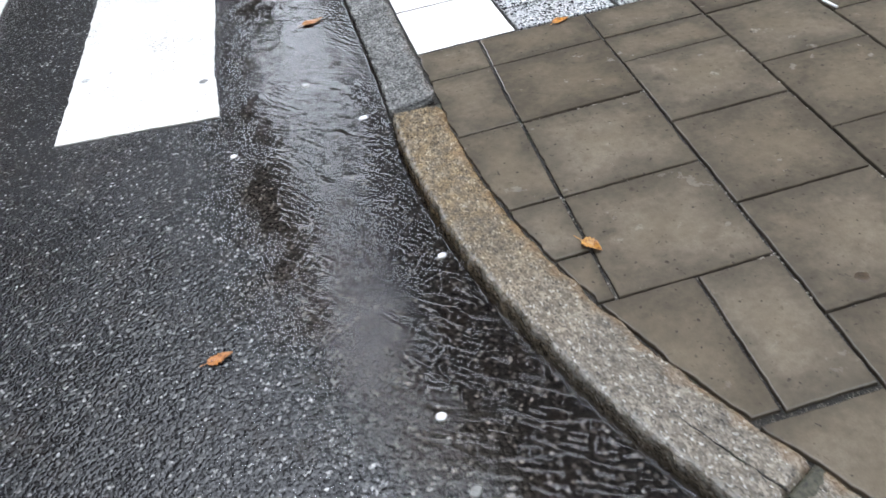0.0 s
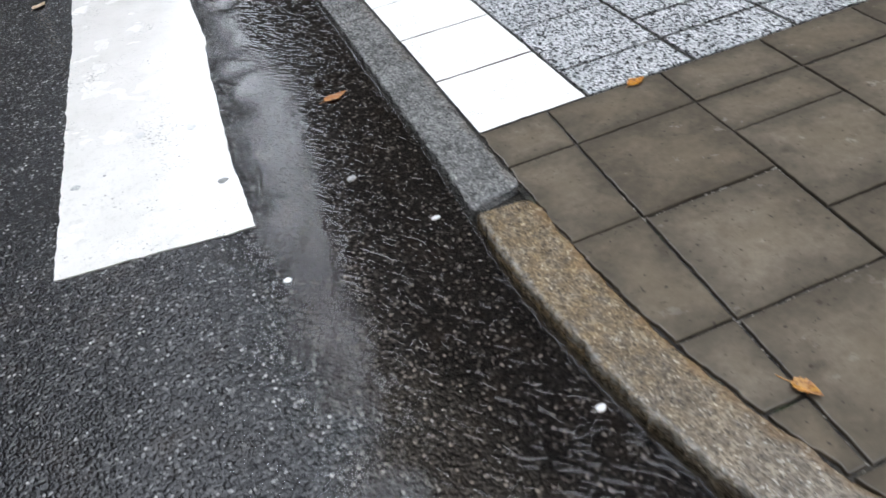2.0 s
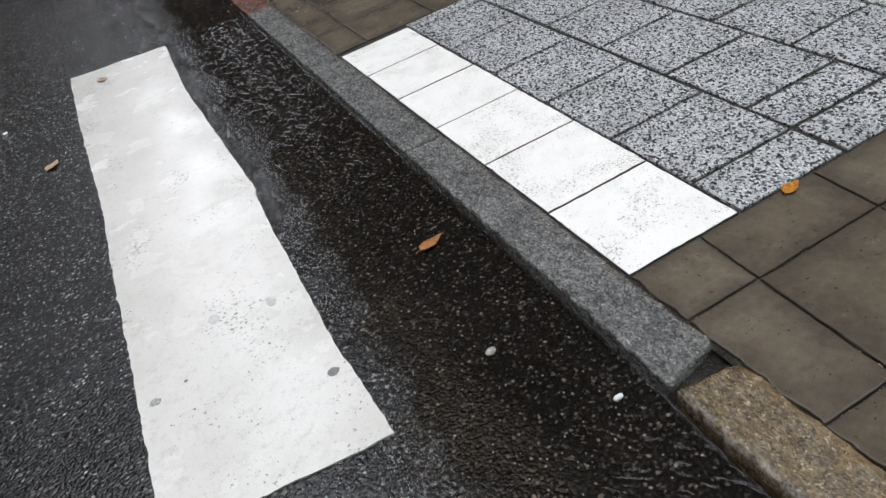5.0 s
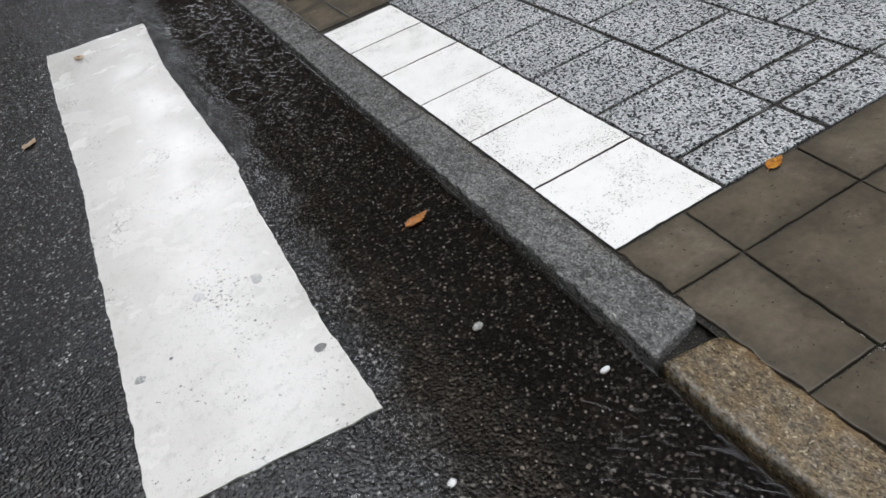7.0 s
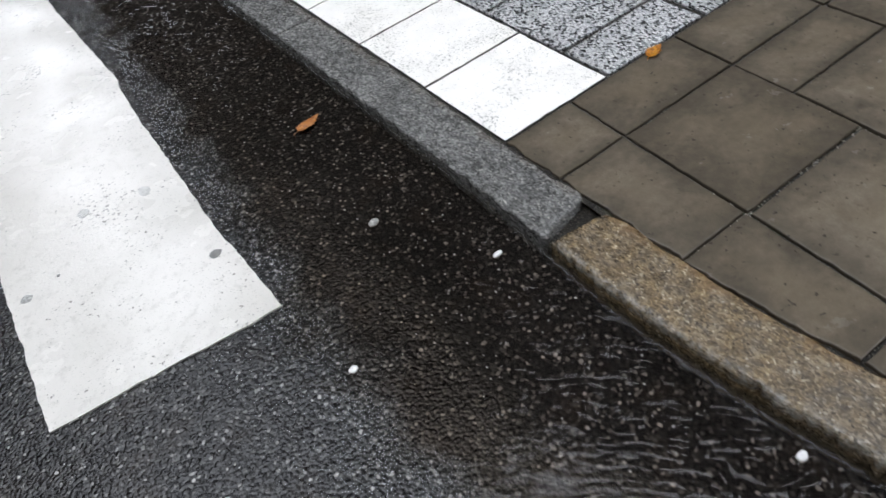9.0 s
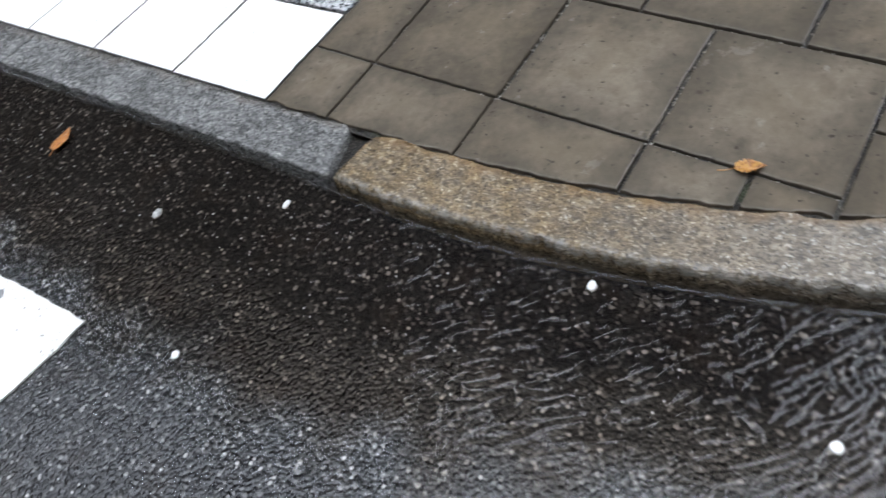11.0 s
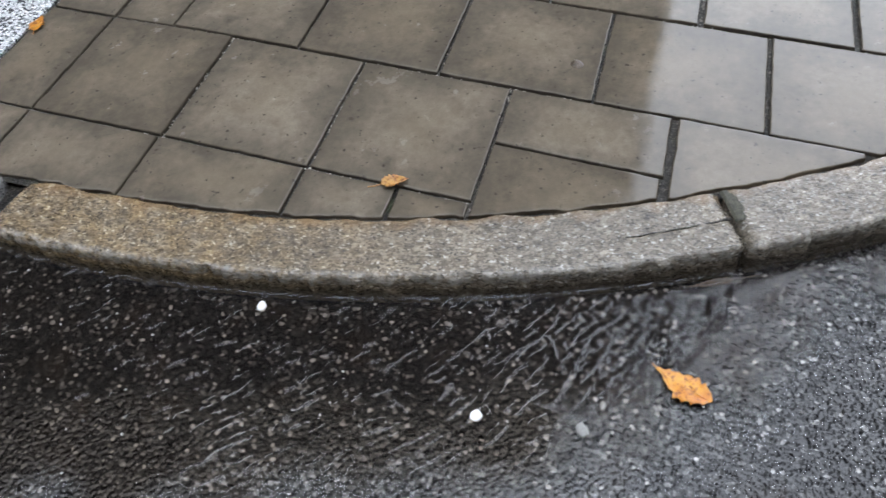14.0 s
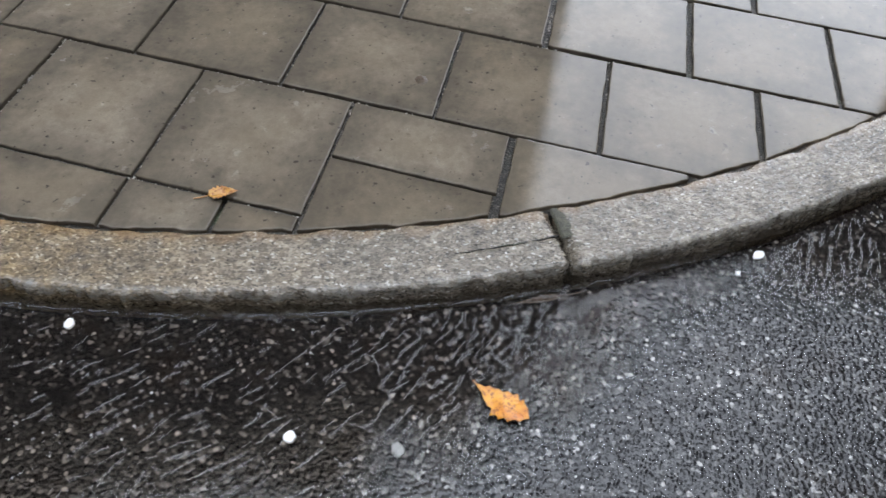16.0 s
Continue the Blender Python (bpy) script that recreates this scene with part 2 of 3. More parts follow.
def dirt():
    k = Mat("wet_joint_dirt")
    c = k.mix(k.ramp(k.noise(35, 4), (0.35, 0.0), (0.7, 1.0)), (0.009, 0.008, 0.007), (0.026, 0.023, 0.018))
    c = k.mix(k.ramp(k.noise(6, 4, 0.6), (0.58, 0.0), (0.68, 0.6)), c, (0.08, 0.07, 0.055))
    c = k.mix(k.ramp(k.noise(9, 3), (0.62, 0.0), (0.72, 0.6)), c, (0.035, 0.05, 0.015))
    c = k.mix(k.ramp(k.noise(240, 3, 0.6), (0.57, 0.0), (0.64, 0.85)), c, (0.19, 0.17, 0.14))
    return k.done(c, 0.5, k.bump(k.noise(200, 3, 0.6), 1.0, 0.008))


def leaf_skin(name, a, b, spots):
    k = Mat(name)
    co = k.node("ShaderNodeTexCoord").outputs["Object"]
    c = k.mix(k.ramp(k.noise(38, 4, 0.6, co), (0.3, 0.0), (0.7, 1.0)), a, b)
    c = k.mix(k.ramp(k.noise(140, 3, 0.6, co), (0.52, 0.0), (0.64, 0.85)), c, spots)
    return k.done(c, 0.28, k.bump(k.noise(110, 3, 0.6, co), 0.5, 0.003), 1.45)


def plain(name, colour, rough, scale=20, spread=0.25, bump=0.002):
    k = Mat(name)
    lo, hi = 1 - spread, 1 + spread
    c = k.mix(1.0, colour, k.ramp(k.noise(scale, 4), (0.3, lo), (0.7, hi)), "MULTIPLY")
    return k.done(c, rough, k.bump(k.noise(scale * 4, 3), 0.4, bump))


ASPHALT, WATER, PAINT, SLAB = asphalt(), water(), stripe_paint(), slab_concrete()
WHITE, PEBBLE, DIRT = white_concrete(), pebble_concrete(), dirt()
GREY_GRANITE = granite("grey_kerb_granite", (0.086, 0.086, 0.083), (0.182, 0.181, 0.175), (0.9, 0.88, 0.84), 0.3, 0.25, 260, 0.4)
RED_GRANITE = granite("red_kerb_granite", (0.10, 0.045, 0.03), (0.19, 0.085, 0.055), (0.9, 0.7, 0.6), 0.3, 0.6, 215, 0.4)
BROWN_GRANITE = granite("brown_kerb_granite", (0.108, 0.090, 0.067), (0.200, 0.171, 0.133), (1.0, 0.83, 0.56), 1.0, 0.9, 270, 0.6)
ORANGE = leaf_skin("orange_leaf_skin", (0.56, 0.26, 0.030), (0.44, 0.15, 0.018), (0.17, 0.06, 0.015))
AMBER = leaf_skin("amber_leaf_skin", (0.60, 0.30, 0.030), (0.44, 0.14, 0.015), (0.20, 0.07, 0.016))
TAN = leaf_skin("tan_leaf_skin", (0.46, 0.26, 0.06), (0.36, 0.12, 0.035), (0.16, 0.06, 0.02))
RUST = leaf_skin("rust_leaf_skin", (0.34, 0.12, 0.025), (0.46, 0.19, 0.045), (0.10, 0.035, 0.012))
STRAW = leaf_skin("straw_leaf_skin", (0.50, 0.36, 0.23), (0.42, 0.28, 0.17), (0.24, 0.15, 0.08))
GUM = plain("white_gum", (0.80, 0.80, 0.79), 0.4, 120, 0.08)
OLD_GUM = plain("grey_trodden_gum", (0.20, 0.20, 0.19), 0.5, 90, 0.2)
PALE_GUM = plain("pale_trodden_gum", (0.38, 0.38, 0.36), 0.5, 160, 0.6)
FAINT_GUM = plain("faint_trodden_gum", (0.54, 0.535, 0.51), 0.5, 90, 0.2)
CRUMB = plain("joint_crumb", (0.30, 0.275, 0.235), 0.4, 300, 0.5)
BROWN_GUM = plain("brown_trodden_gum", (0.060, 0.042, 0.026), 0.35, 120, 0.4)
PAPER = plain("white_paper", (0.80, 0.80, 0.78), 0.6, 200, 0.06)
GRIT = plain("pale_grit", (0.40, 0.39, 0.375), 0.35, 300, 0.5)
PLASTER = plain("dark_plaster", (0.055, 0.046, 0.038), 0.8, 0.8, 0.25)
MOSS = plain("mossy_dirt", (0.055, 0.052, 0.036), 0.6, 120, 0.6, 0.006)
DEBRIS = leaf_skin("brown_dead_leaf", (0.030, 0.018, 0.010), (0.065, 0.040, 0.022), (0.02, 0.013, 0.008))


# ---- the plan: a kerb that runs along y and turns a corner ----
CX, CY, R_OUT, R_IN = 2.86, -0.505, 3.012, 2.862
TOP, WATER_Z = 0.070, 0.0155
RIPPLE = np.random.RandomState(4)


def kerb_distance(x, y):
    """Metres from the kerb's face, positive on the road."""
    x, y = np.asarray(x, float), np.asarray(y, float)
    bend = np.hypot(x - CX, y - CY) - R_OUT
    away = np.where(y > CY, -(R_OUT - CX) - x, bend)
    return np.where(x > CX, (CY - R_OUT) - y, away)


def by_kerb(s, w):
    """The place s metres along the kerb (0 where the bend begins, less than 0 round it) and w behind its face."""
    quarter = R_OUT * math.pi / 2
    th = np.clip(-s, 0, quarter) / R_OUT
    past = np.clip(-s - quarter, 0, None)
    x = np.where(s > 0, CX - R_OUT + w, CX - (R_OUT - w) * np.cos(th) + past)
    y = np.where(s > 0, CY + s, CY - (R_OUT - w) * np.sin(th))
    return x, y


def swell(x, y, lengths, seed, count=7):
    """Smooth chance relief: waves of the lengths given, in all directions; about -1 to 1."""
    r = np.random.RandomState(seed)
    h = 0
    for _ in range(count):
        a, length = r.uniform(0, 2 * math.pi), r.uniform(*lengths)
        h = h + np.sin((np.cos(a) * x + np.sin(a) * y) * 2 * math.pi / length + r.uniform(0, 6.3))
    return h / math.sqrt(count * 0.8)


def road_z(x, y):
    d = kerb_distance(x, y)
    fall = 0.034 * np.clip(d, 0, 4.5)
    near = np.clip((np.clip(d, 0, 9) + 0.25) / 0.5, 0, 1)
    return fall + near * 0.0009 * swell(np.asarray(x, float), np.asarray(y, float), (0.25, 0.8), 3) - 0.06 * (d < -0.04)


def inner_x(y):
    """Where the kerb's back edge lies."""
    if y < CY - R_IN:
        return 99.0
    if y > CY:
        return CX - R_IN
    return CX - math.sqrt(max(0.0, R_IN ** 2 - (y - CY) ** 2))


def lowered(y):
    """0 on the pavement round the bend, 1 where the kerb is dropped at the crossing."""
    f = np.clip((np.asarray(y, float) + 0.55) / 0.55, 0, 1)
    return f * f * (3 - 2 * f)


def settle(x, y, z):
    """The pavement sinks towards the crossing, and its edge stands a little further back there."""
    f = lowered(y)
    return x + 0.018 * f, y + 0.027 * f, z - 0.025 * f * np.clip(z / 0.07, 0, 1)


def settled(bm):
    for v in bm.verts:
        v.co = [float(c) for c in settle(*v.co)]
    return bm


def part(name, bm, material, parent=None, label="", smooth=False):
    me = bpy.data.meshes.new(name)
    bm.to_mesh(me)
    bm.free()
    return link(name, me, material, parent, label, smooth)


def link(name, me, material, parent=None, label="", smooth=False):
    if material and not me.materials:
        me.materials.append(material)
    if smooth:
        me.polygons.foreach_set("use_smooth", [True] * len(me.polygons))
    ob = new(name, me)
    if parent:
        ob.parent = parent
    return tagged(ob, label)


def sheet(xs, ys, zs):
    """A mesh from three grids of numbers of one shape."""
    r, c = xs.shape
    v = np.stack([xs, ys, zs], -1).reshape(-1, 3)
    i = np.arange(r * c).reshape(r, c)
    f = np.stack([i[:-1, :-1], i[:-1, 1:], i[1:, 1:], i[1:, :-1]], -1).reshape(-1, 4)
    me = bpy.data.meshes.new("sheet")
    me.from_pydata(v.tolist(), [], f.tolist())
    return me


def spread(lo, hi, step, far):
    """Steps close together from lo to hi, then ever wider out to far on both sides."""
    mid = np.arange(lo, hi + step / 2, step)
    out, gap, at = [], step, 0.0
    while at < far:
        gap *= 1.35
        at += gap
        out.append(at)
    out = np.array(out)
    return np.concatenate([(lo - out)[::-1], mid, hi + out])


# ---- road ----
gx, gy = np.meshgrid(spread(-2.6, 1.2, 0.03, 600), spread(-3.4, 4.6, 0.03, 600))
road_mesh = sheet(gx, gy, road_z(gx, gy))
gd, gs = kerb_distance(gx, gy), np.where(gy > CY, gy - CY, -R_OUT * np.arctan2(CY - gy, np.maximum(CX - gx, 0.001)))
sunk = np.clip((np.interp(gs, [-2.4, -1.95, -1.75, -1.4, -1.2, 0.0], [0.34, 0.22, 0.06, 0.06, 0.24, 0.34]) - gd) / 0.12 + 0.25 * swell(gx, gy, (0.10, 0.4), 19), 0, 1)
road_mesh.attributes.new("sunk", "FLOAT", "POINT").data.foreach_set("value", np.ascontiguousarray(sunk, dtype=np.float32).ravel())
road = tagged(link("road", road_mesh, ASPHALT, smooth=True), "dark wet asphalt road with coarse pale speckled stones", "road", kind="structure")

# water that runs along the gutter, with ripples standing in the flow
along = np.concatenate([np.arange(-12, -3.6, 0.03), np.arange(-3.6, -2.7, 0.006), np.arange(-2.7, 1.6, 0.004), np.arange(1.6, 3.9, 0.006), np.arange(3.9, 9, 0.03)])
away = np.concatenate([np.arange(-0.010, 0.012, 0.0014), np.arange(0.012, 0.45, 0.004), np.arange(0.45, 0.72, 0.01)])
S, D = np.meshgrid(along, away, indexing="ij")
wx, wy = by_kerb(S, -D)
wx = wx + 0.018 * lowered(wy) * np.clip(1 - D / 0.3, 0, 1)
warp = 0.010 * swell(wx, wy, (0.10, 0.35), 11)
h = 0
for lean, length, size, seed in ((0.85, 0.020, 1.0, 21), (1.0, 0.0145, 0.6, 22), (-0.5, 0.018, 0.75, 23), (0.6, 0.027, 0.5, 24)):
    # crests run out from the kerb, swept down the stream
    phase = ((S + warp) * math.cos(lean) - D * math.sin(lean)) * 2 * math.pi / length + 1.1 * swell(wx, wy, (0.08, 0.3), seed)
    crest = np.abs(np.cos(phase / 2)) ** 15 - 0.19
    patchy = np.clip(0.02 + 1.15 * swell(S * math.cos(lean) - D * math.sin(lean), 0.6 * (S * math.sin(lean) + D * math.cos(lean)), (0.026, 0.085), seed + 9, 13), 0, 1.5)
    h = h + size * crest * patchy
lively = np.interp(S, [-4.6, -2.0, -1.85, -1.68, -1.46, -1.34, -1.1, -0.7, 0.0, 0.5, 1.0, 2.2, 3.9], [0.9, 0.85, 0.7, 0.38, 0.38, 0.95, 1.0, 0.80, 0.62, 0.50, 0.42, 0.95, 0.9])
quiet = np.interp(D, [-0.02, 0.0, 0.03, 0.25, 0.42, 0.7], [0.5, 0.7, 1.0, 0.75, 0.35, 0.2])
calm = 1 - 0.40 * np.clip((D - 0.18) / 0.12, 0, 1) * np.clip((S + 0.9) / 0.4, 0, 1)
wz = WATER_Z + 0.0034 * h * lively * quiet * calm + 0.0022 * np.exp(-np.clip(D, 0, 1) / 0.003)
shore = road_z(wx, wy) + 0.0008
wz = shore + 0.0022 * np.logaddexp(0, (wz - shore) / 0.0022)
reach = np.interp(S, [-4.2, -2.4, -1.95, -1.65, -1.45, -1.2, -0.9, -0.3, 0.3, 1.0, 3.9], [0.62, 0.56, 0.36, 0.16, 0.20, 0.38, 0.47, 0.60, 0.63, 0.58, 0.50])
cover = np.clip((reach - D) / 0.22 + 0.14 * swell(wx, wy, (0.10, 0.5), 15), 0, 1) * np.clip((0.70 - D) / 0.08, 0, 1)
film = sheet(wx, wy, wz)
film.flip_normals()
film.attributes.new("cover", "FLOAT", "POINT").data.foreach_set("value", np.ascontiguousarray(cover, dtype=np.float32).ravel())
tagged(link("water", film, WATER, smooth=True), "thin rippling rainwater running along the gutter over asphalt", "water", kind="structure")

# ---- pavement ----
FAR_X, NEAR_Y, FAR_Y = 5.0, -3.38, 17.0


def prism(poly, z0, z1, chamfer, uneven=0.0):
    """A flat stone of the outline poly (counter-clockwise), with its upper edge taken off."""
    bm = bmesh.new()
    n = len(poly)
    inset = []
    for i in range(n):
        p, q, r = Vector(poly[i - 1]), Vector(poly[i]), Vector(poly[(i + 1) % n])
        a, b = (q - p).normalized(), (r - q).normalized()
        na, nb = Vector((-a.y, a.x)), Vector((-b.y, b.x))
        m = (na + nb).normalized()
        inset.append(q + m * min(chamfer / max(0.3, m.dot(na)), chamfer * 2))
    tilt = (random.uniform(-uneven, uneven), random.uniform(-uneven, uneven))
    mid = sum((Vector(p) for p in poly), Vector((0, 0))) / n
    def up(p):
        return (Vector(p) - mid).dot(Vector(tilt))
    low = [bm.verts.new((*p, z0)) for p in poly]
    mid_ring = [bm.verts.new((*p, z1 - chamfer * 0.8 + up(p))) for p in poly]
    worn_ring = [bm.verts.new((*(Vector(p) * 0.6 + q * 0.4), z1 - chamfer * 0.2 + up(p))) for p, q in zip(poly, inset)]
    top = [bm.verts.new((*p, z1 + up(p))) for p in inset]
    for a, b in ((low, mid_ring), (mid_ring, worn_ring), (worn_ring, top)):
        for i in range(n):
            j = (i + 1) % n
            bm.faces.new((a[i], a[j], b[j], b[i]))
    bm.faces.new(top)
    return bm


arc = [(CX - (R_IN + 0.01) * math.cos(a), CY - (R_IN + 0.01) * math.sin(a)) for a in np.linspace(0, math.pi / 2, 40)]
outline = arc + [(60, CY - R_IN), (60, CY), (CX - R_IN - 0.01, CY)]
bed = prism(outline, -0.05, TOP - 0.0105, 0.001)
bx, by = np.meshgrid([CX - R_IN - 0.01, 1.0, 8.0, 60.0], np.append(np.linspace(CY, 0.2, 24), FAR_Y))
bed_mesh = sheet(*settle(bx, by, np.full(bx.shape, TOP - 0.0105)))
bed.from_mesh(bed_mesh)
bpy.data.meshes.remove(bed_mesh)
pavement = tagged(part("pavement", bed, DIRT), "paved pavement of wet concrete slabs with dark joints", "pavement", kind="structure")


# ---- kerb ----
def kerb_stone(s0, s1, material, label, arris, rough, slant=(0.0, 0.0)):
    """A stone of the kerb between two lengths along it (s grows up the straight, and is negative round the bend)."""
    w, steps = R_OUT - R_IN, max(12, int((s1 - s0) / 0.012))
    prof = [(0.0, -0.06), (0.0, 0.0), (0.0, 0.02)]
    prof += [(arris * 0.22, TOP - arris - 0.010)]
    for i in range(7):
        a = i / 6 * math.pi / 2
        prof.append((arris * (1 - 0.72 * math.cos(a)), TOP + 0.002 - arris + arris * math.sin(a)))
    prof += [(arris + (w - arris) * f, TOP + 0.002) for f in (0.2, 0.4, 0.6, 0.8, 0.95)]
    prof += [(w, TOP - 0.004), (w, -0.06)]
    u = np.linspace(s0, s1, steps)
    # ends are rounded a little, so that the stone narrows and drops there
    end = np.minimum(u - s0, s1 - u)
    P = np.array(prof)
    Sg, Wg = np.meshgrid(u, P[:, 0], indexing="ij")
    Zg = np.repeat(P[None, :, 1], steps, 0)
    shrink = np.clip(1 - end / 0.018, 0, 1)[:, None] ** 2
    Zg = Zg - np.where(Zg > 0.04, shrink * 0.010, 0)
    Wg = Wg + shrink * 0.010 * (0.5 - Wg / w)
    lumpy = rough * (swell(Sg, Wg, (0.03, 0.09), 31 + int(s0 * 10) % 50, 9) + 0.8 * swell(Sg, Wg, (0.012, 0.03), 77, 9))
    Zg = Zg + np.where(Zg > 0.03, lumpy * 0.6, 0)
    Wg = Wg + np.where((Zg > 0.0) & (Wg < w * 0.5), lumpy * 1.6, 0) + np.where(Wg > w * 0.8, 0.004 * swell(Sg, Wg * 0, (0.05, 0.2), 5), 0)
    # the ends are not square: the back edge runs on by the slant at each end
    part_way = (Sg - s0) / (s1 - s0)
    near = np.clip(1 - part_way * (s1 - s0) / 0.12, 0, 1), np.clip(1 - (1 - part_way) * (s1 - s0) / 0.12, 0, 1)
    Sg = Sg + (near[0] * slant[0] + near[1] * slant[1]) * np.clip(Wg / w, 0, 1)
    ragged = 0.0022 * swell(Wg, Zg, (0.015, 0.06), 13 + int(s1 * 10) % 40)
    Sg = Sg + ragged * (near[0] ** 3 + near[1] ** 3)
    x, y = by_kerb(Sg, Wg)
    me = sheet(*settle(x, y, Zg))
    bm = bmesh.new()
    bm.from_mesh(me)
    bpy.data.meshes.remove(me)
    bm.verts.ensure_lookup_table()
    k = len(prof)
    bm.faces.new([bm.verts[i] for i in range(k)])
    bm.faces.new([bm.verts[(steps - 1) * k + i] for i in reversed(range(k))])
    bmesh.ops.recalc_face_normals(bm, faces=bm.faces)
    ob = part("kerb_stone", bm, material, kerb, label, smooth=True)
    lay = np.stack([Sg, Wg, Zg], -1)
    ob.data.attributes.new("lay", "FLOAT_VECTOR", "POINT").data.foreach_set("vector", np.ascontiguousarray(lay, dtype=np.float32).ravel())
    return ob


kerb = tagged(new("kerb"), "granite kerb that bends round the street corner", "kerb", kind="structure")
for y0, y1, lean in ((-0.318, 1.032, 0.034), (1.040, 2.185, 0.0), (2.193, 3.22, 0.0)):
    kerb_stone(y0 - CY, y1 - CY, GREY_GRANITE, "grey sawn granite kerb stone", 0.010, 0.0012, (lean, 0.0))
for y0, y1 in ((3.23, 4.4), (4.41, 5.6), (5.61, 17.0)):
    kerb_stone(y0 - CY, y1 - CY, RED_GRANITE, "reddish-brown granite kerb stone", 0.012, 0.0009)
BEND = -R_OUT * 0.4475
kerb_stone(BEND + 0.006, -0.326 - CY, BROWN_GRANITE, "brown-stained worn granite kerb stone", 0.018, 0.0018, (0.0, -0.024))
kerb_stone(BEND - 1.15, BEND - 0.006, BROWN_GRANITE, "pale grey worn granite kerb stone", 0.017, 0.0013)
for i in range(9):
    kerb_stone(BEND - 2.3 - 1.15 * i, BEND - 1.156 - 1.15 * i, BROWN_GRANITE, "pale grey worn granite kerb stone", 0.017, 0.0013)
bm = prism([(CX - R_OUT + 0.012, -0.38), (CX - R_IN, -0.38), (CX - R_IN, -0.26), (CX - R_OUT + 0.012, -0.26)], -0.02, TOP - 0.036, 0.002)
part("joint_dirt", settled(bm), DIRT, kerb, "dark dirt in an open kerb joint")

# ---- paving pieces ----
JOINT = 0.0084
COLUMNS = ((0.217, 0.055), (0.594, 0.072), (0.946, 0.080), (1.292, 0.088), (1.645, 0.090), (1.998, 0.090), (2.351, 0.090), (2.704, 0.090), (3.057, 0.09), (3.41, 0.09), (3.763, 0.09), (4.116, 0.09), (4.469, 0.09), (4.822, 0.09), (5.175, 0.09))


def column_x(k, y):
    if k < 0:
        return -1.0
    x0, slope = COLUMNS[k]
    return x0 + slope * min(y, 0.0)


def stone(name, material, left, right, y0, y1, joint=JOINT, top=TOP, label="", tilt=0.004):
    """One paving piece between two joint lines, cut back along the kerb where it meets it."""
    g = joint / 2
    gl, gr, g0, g1 = (g * random.uniform(0.65, 1.25) for _ in range(4))
    # the joints across the slabs open wider past the bend
    open_0, open_1 = (1.7 if -2.6 < y < -1.6 else 1.0 for y in (y0, y1))
    y0, y1 = y0 + g0 * open_0, y1 - g1 * open_1
    ys = np.linspace(y0, y1, 29)
    side = []
    for y in ys:
        a = max(left(y) + gl, inner_x(y) + 0.0055 + 0.0024 * float(swell(np.array(y), np.array(0.0), (0.02, 0.12), 91)))
        b = right(y) - gr
        if b - a > 0.004:
            side.append((a, b, y))
    if len(side) < 2:
        return None
    cut = any(left(y) + gl < inner_x(y) + 0.012 for _, _, y in side)
    rows = side if cut else [side[0], side[-1]]
    poly = [(side[0][1], side[0][2]), (side[-1][1], side[-1][2])] + [(a, y) for a, b, y in reversed(rows)]
    z = top + random.uniform(-0.0012, 0.0012)
    worn = []
    for i, p in enumerate(poly):
        q = poly[(i + 1) % len(poly)]
        steps = max(1, int(math.dist(p, q) / 0.022))
        for s in range(steps):
            f = s / steps
            j = 0.0 if s == 0 else 0.0030 if random.random() < 0.07 else 0.0011
            worn.append((p[0] + (q[0] - p[0]) * f + random.uniform(-j, j), p[1] + (q[1] - p[1]) * f + random.uniform(-j, j)))
    poly = worn
    return part(name, settled(prism(poly, TOP - 0.045, z, 0.0024 if material is WHITE else 0.0030, tilt)), material, pavement, label)


def line(k):
    return lambda y: column_x(k, y)


def column(k, breaks):
    for hi, lo in zip(breaks, breaks[1:]):
        stone("paving_slab", SLAB, line(k - 1), line(k), lo, hi)


column(0, (0.0, -0.203, -0.557, -0.918, -1.125, -1.280))
column(1, (0.0, -0.205, -0.562, -0.921, -1.282))
# the narrow pair at the bend, and the cut piece after it
half = lambda y: 0.321 + 0.075 * (y + 1.28)
stone("paving_slab", SLAB, line(-1), half, -1.638, -1.282)
stone("paving_slab", SLAB, half, line(1), -1.642, -1.282)
stone("paving_slab", SLAB, line(-1), line(1), -2.02, -1.642)
column(2, (0.0, -0.205, -0.383, -0.740, -1.105, -1.464, -1.826, -2.166, -2.53))
column(3, (0.0, -0.212, -0.575, -0.935, -1.300, -1.668, -2.015, -2.355, -2.71))
for k in range(4, 15):
    odd = k % 2 == 0
    ys = [0.0, -0.212] + [(-0.39 if odd else -0.58) - 0.358 * i for i in range(9)]
    column(k, [y for y in ys if y > -3.25] + [-3.358])

# white tiles along the kerb at the crossing
WHITE_ROWS = (0.002, 0.363, 0.729, 1.083, 1.422, 1.745, 2.065)
for lo, hi in zip(WHITE_ROWS, WHITE_ROWS[1:]):
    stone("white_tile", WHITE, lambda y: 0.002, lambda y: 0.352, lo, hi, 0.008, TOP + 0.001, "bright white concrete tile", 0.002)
# exposed-pebble tiles beside them
for k in range(13):
    x0 = 0.352 + 0.370 * k
    ys = [0.0, 0.185] + [(0.545 if k % 2 == 0 else 0.363) + 0.365 * i for i in range(5)] + [2.11]
    for lo, hi in zip(ys, ys[1:]):
        if hi - lo > 0.03:
            stone("pebble_tile", PEBBLE, lambda y, x0=x0: x0, lambda y, x0=x0: x0 + 0.370, lo, hi, 0.017, TOP, "black and white exposed-pebble concrete tile", 0.004)
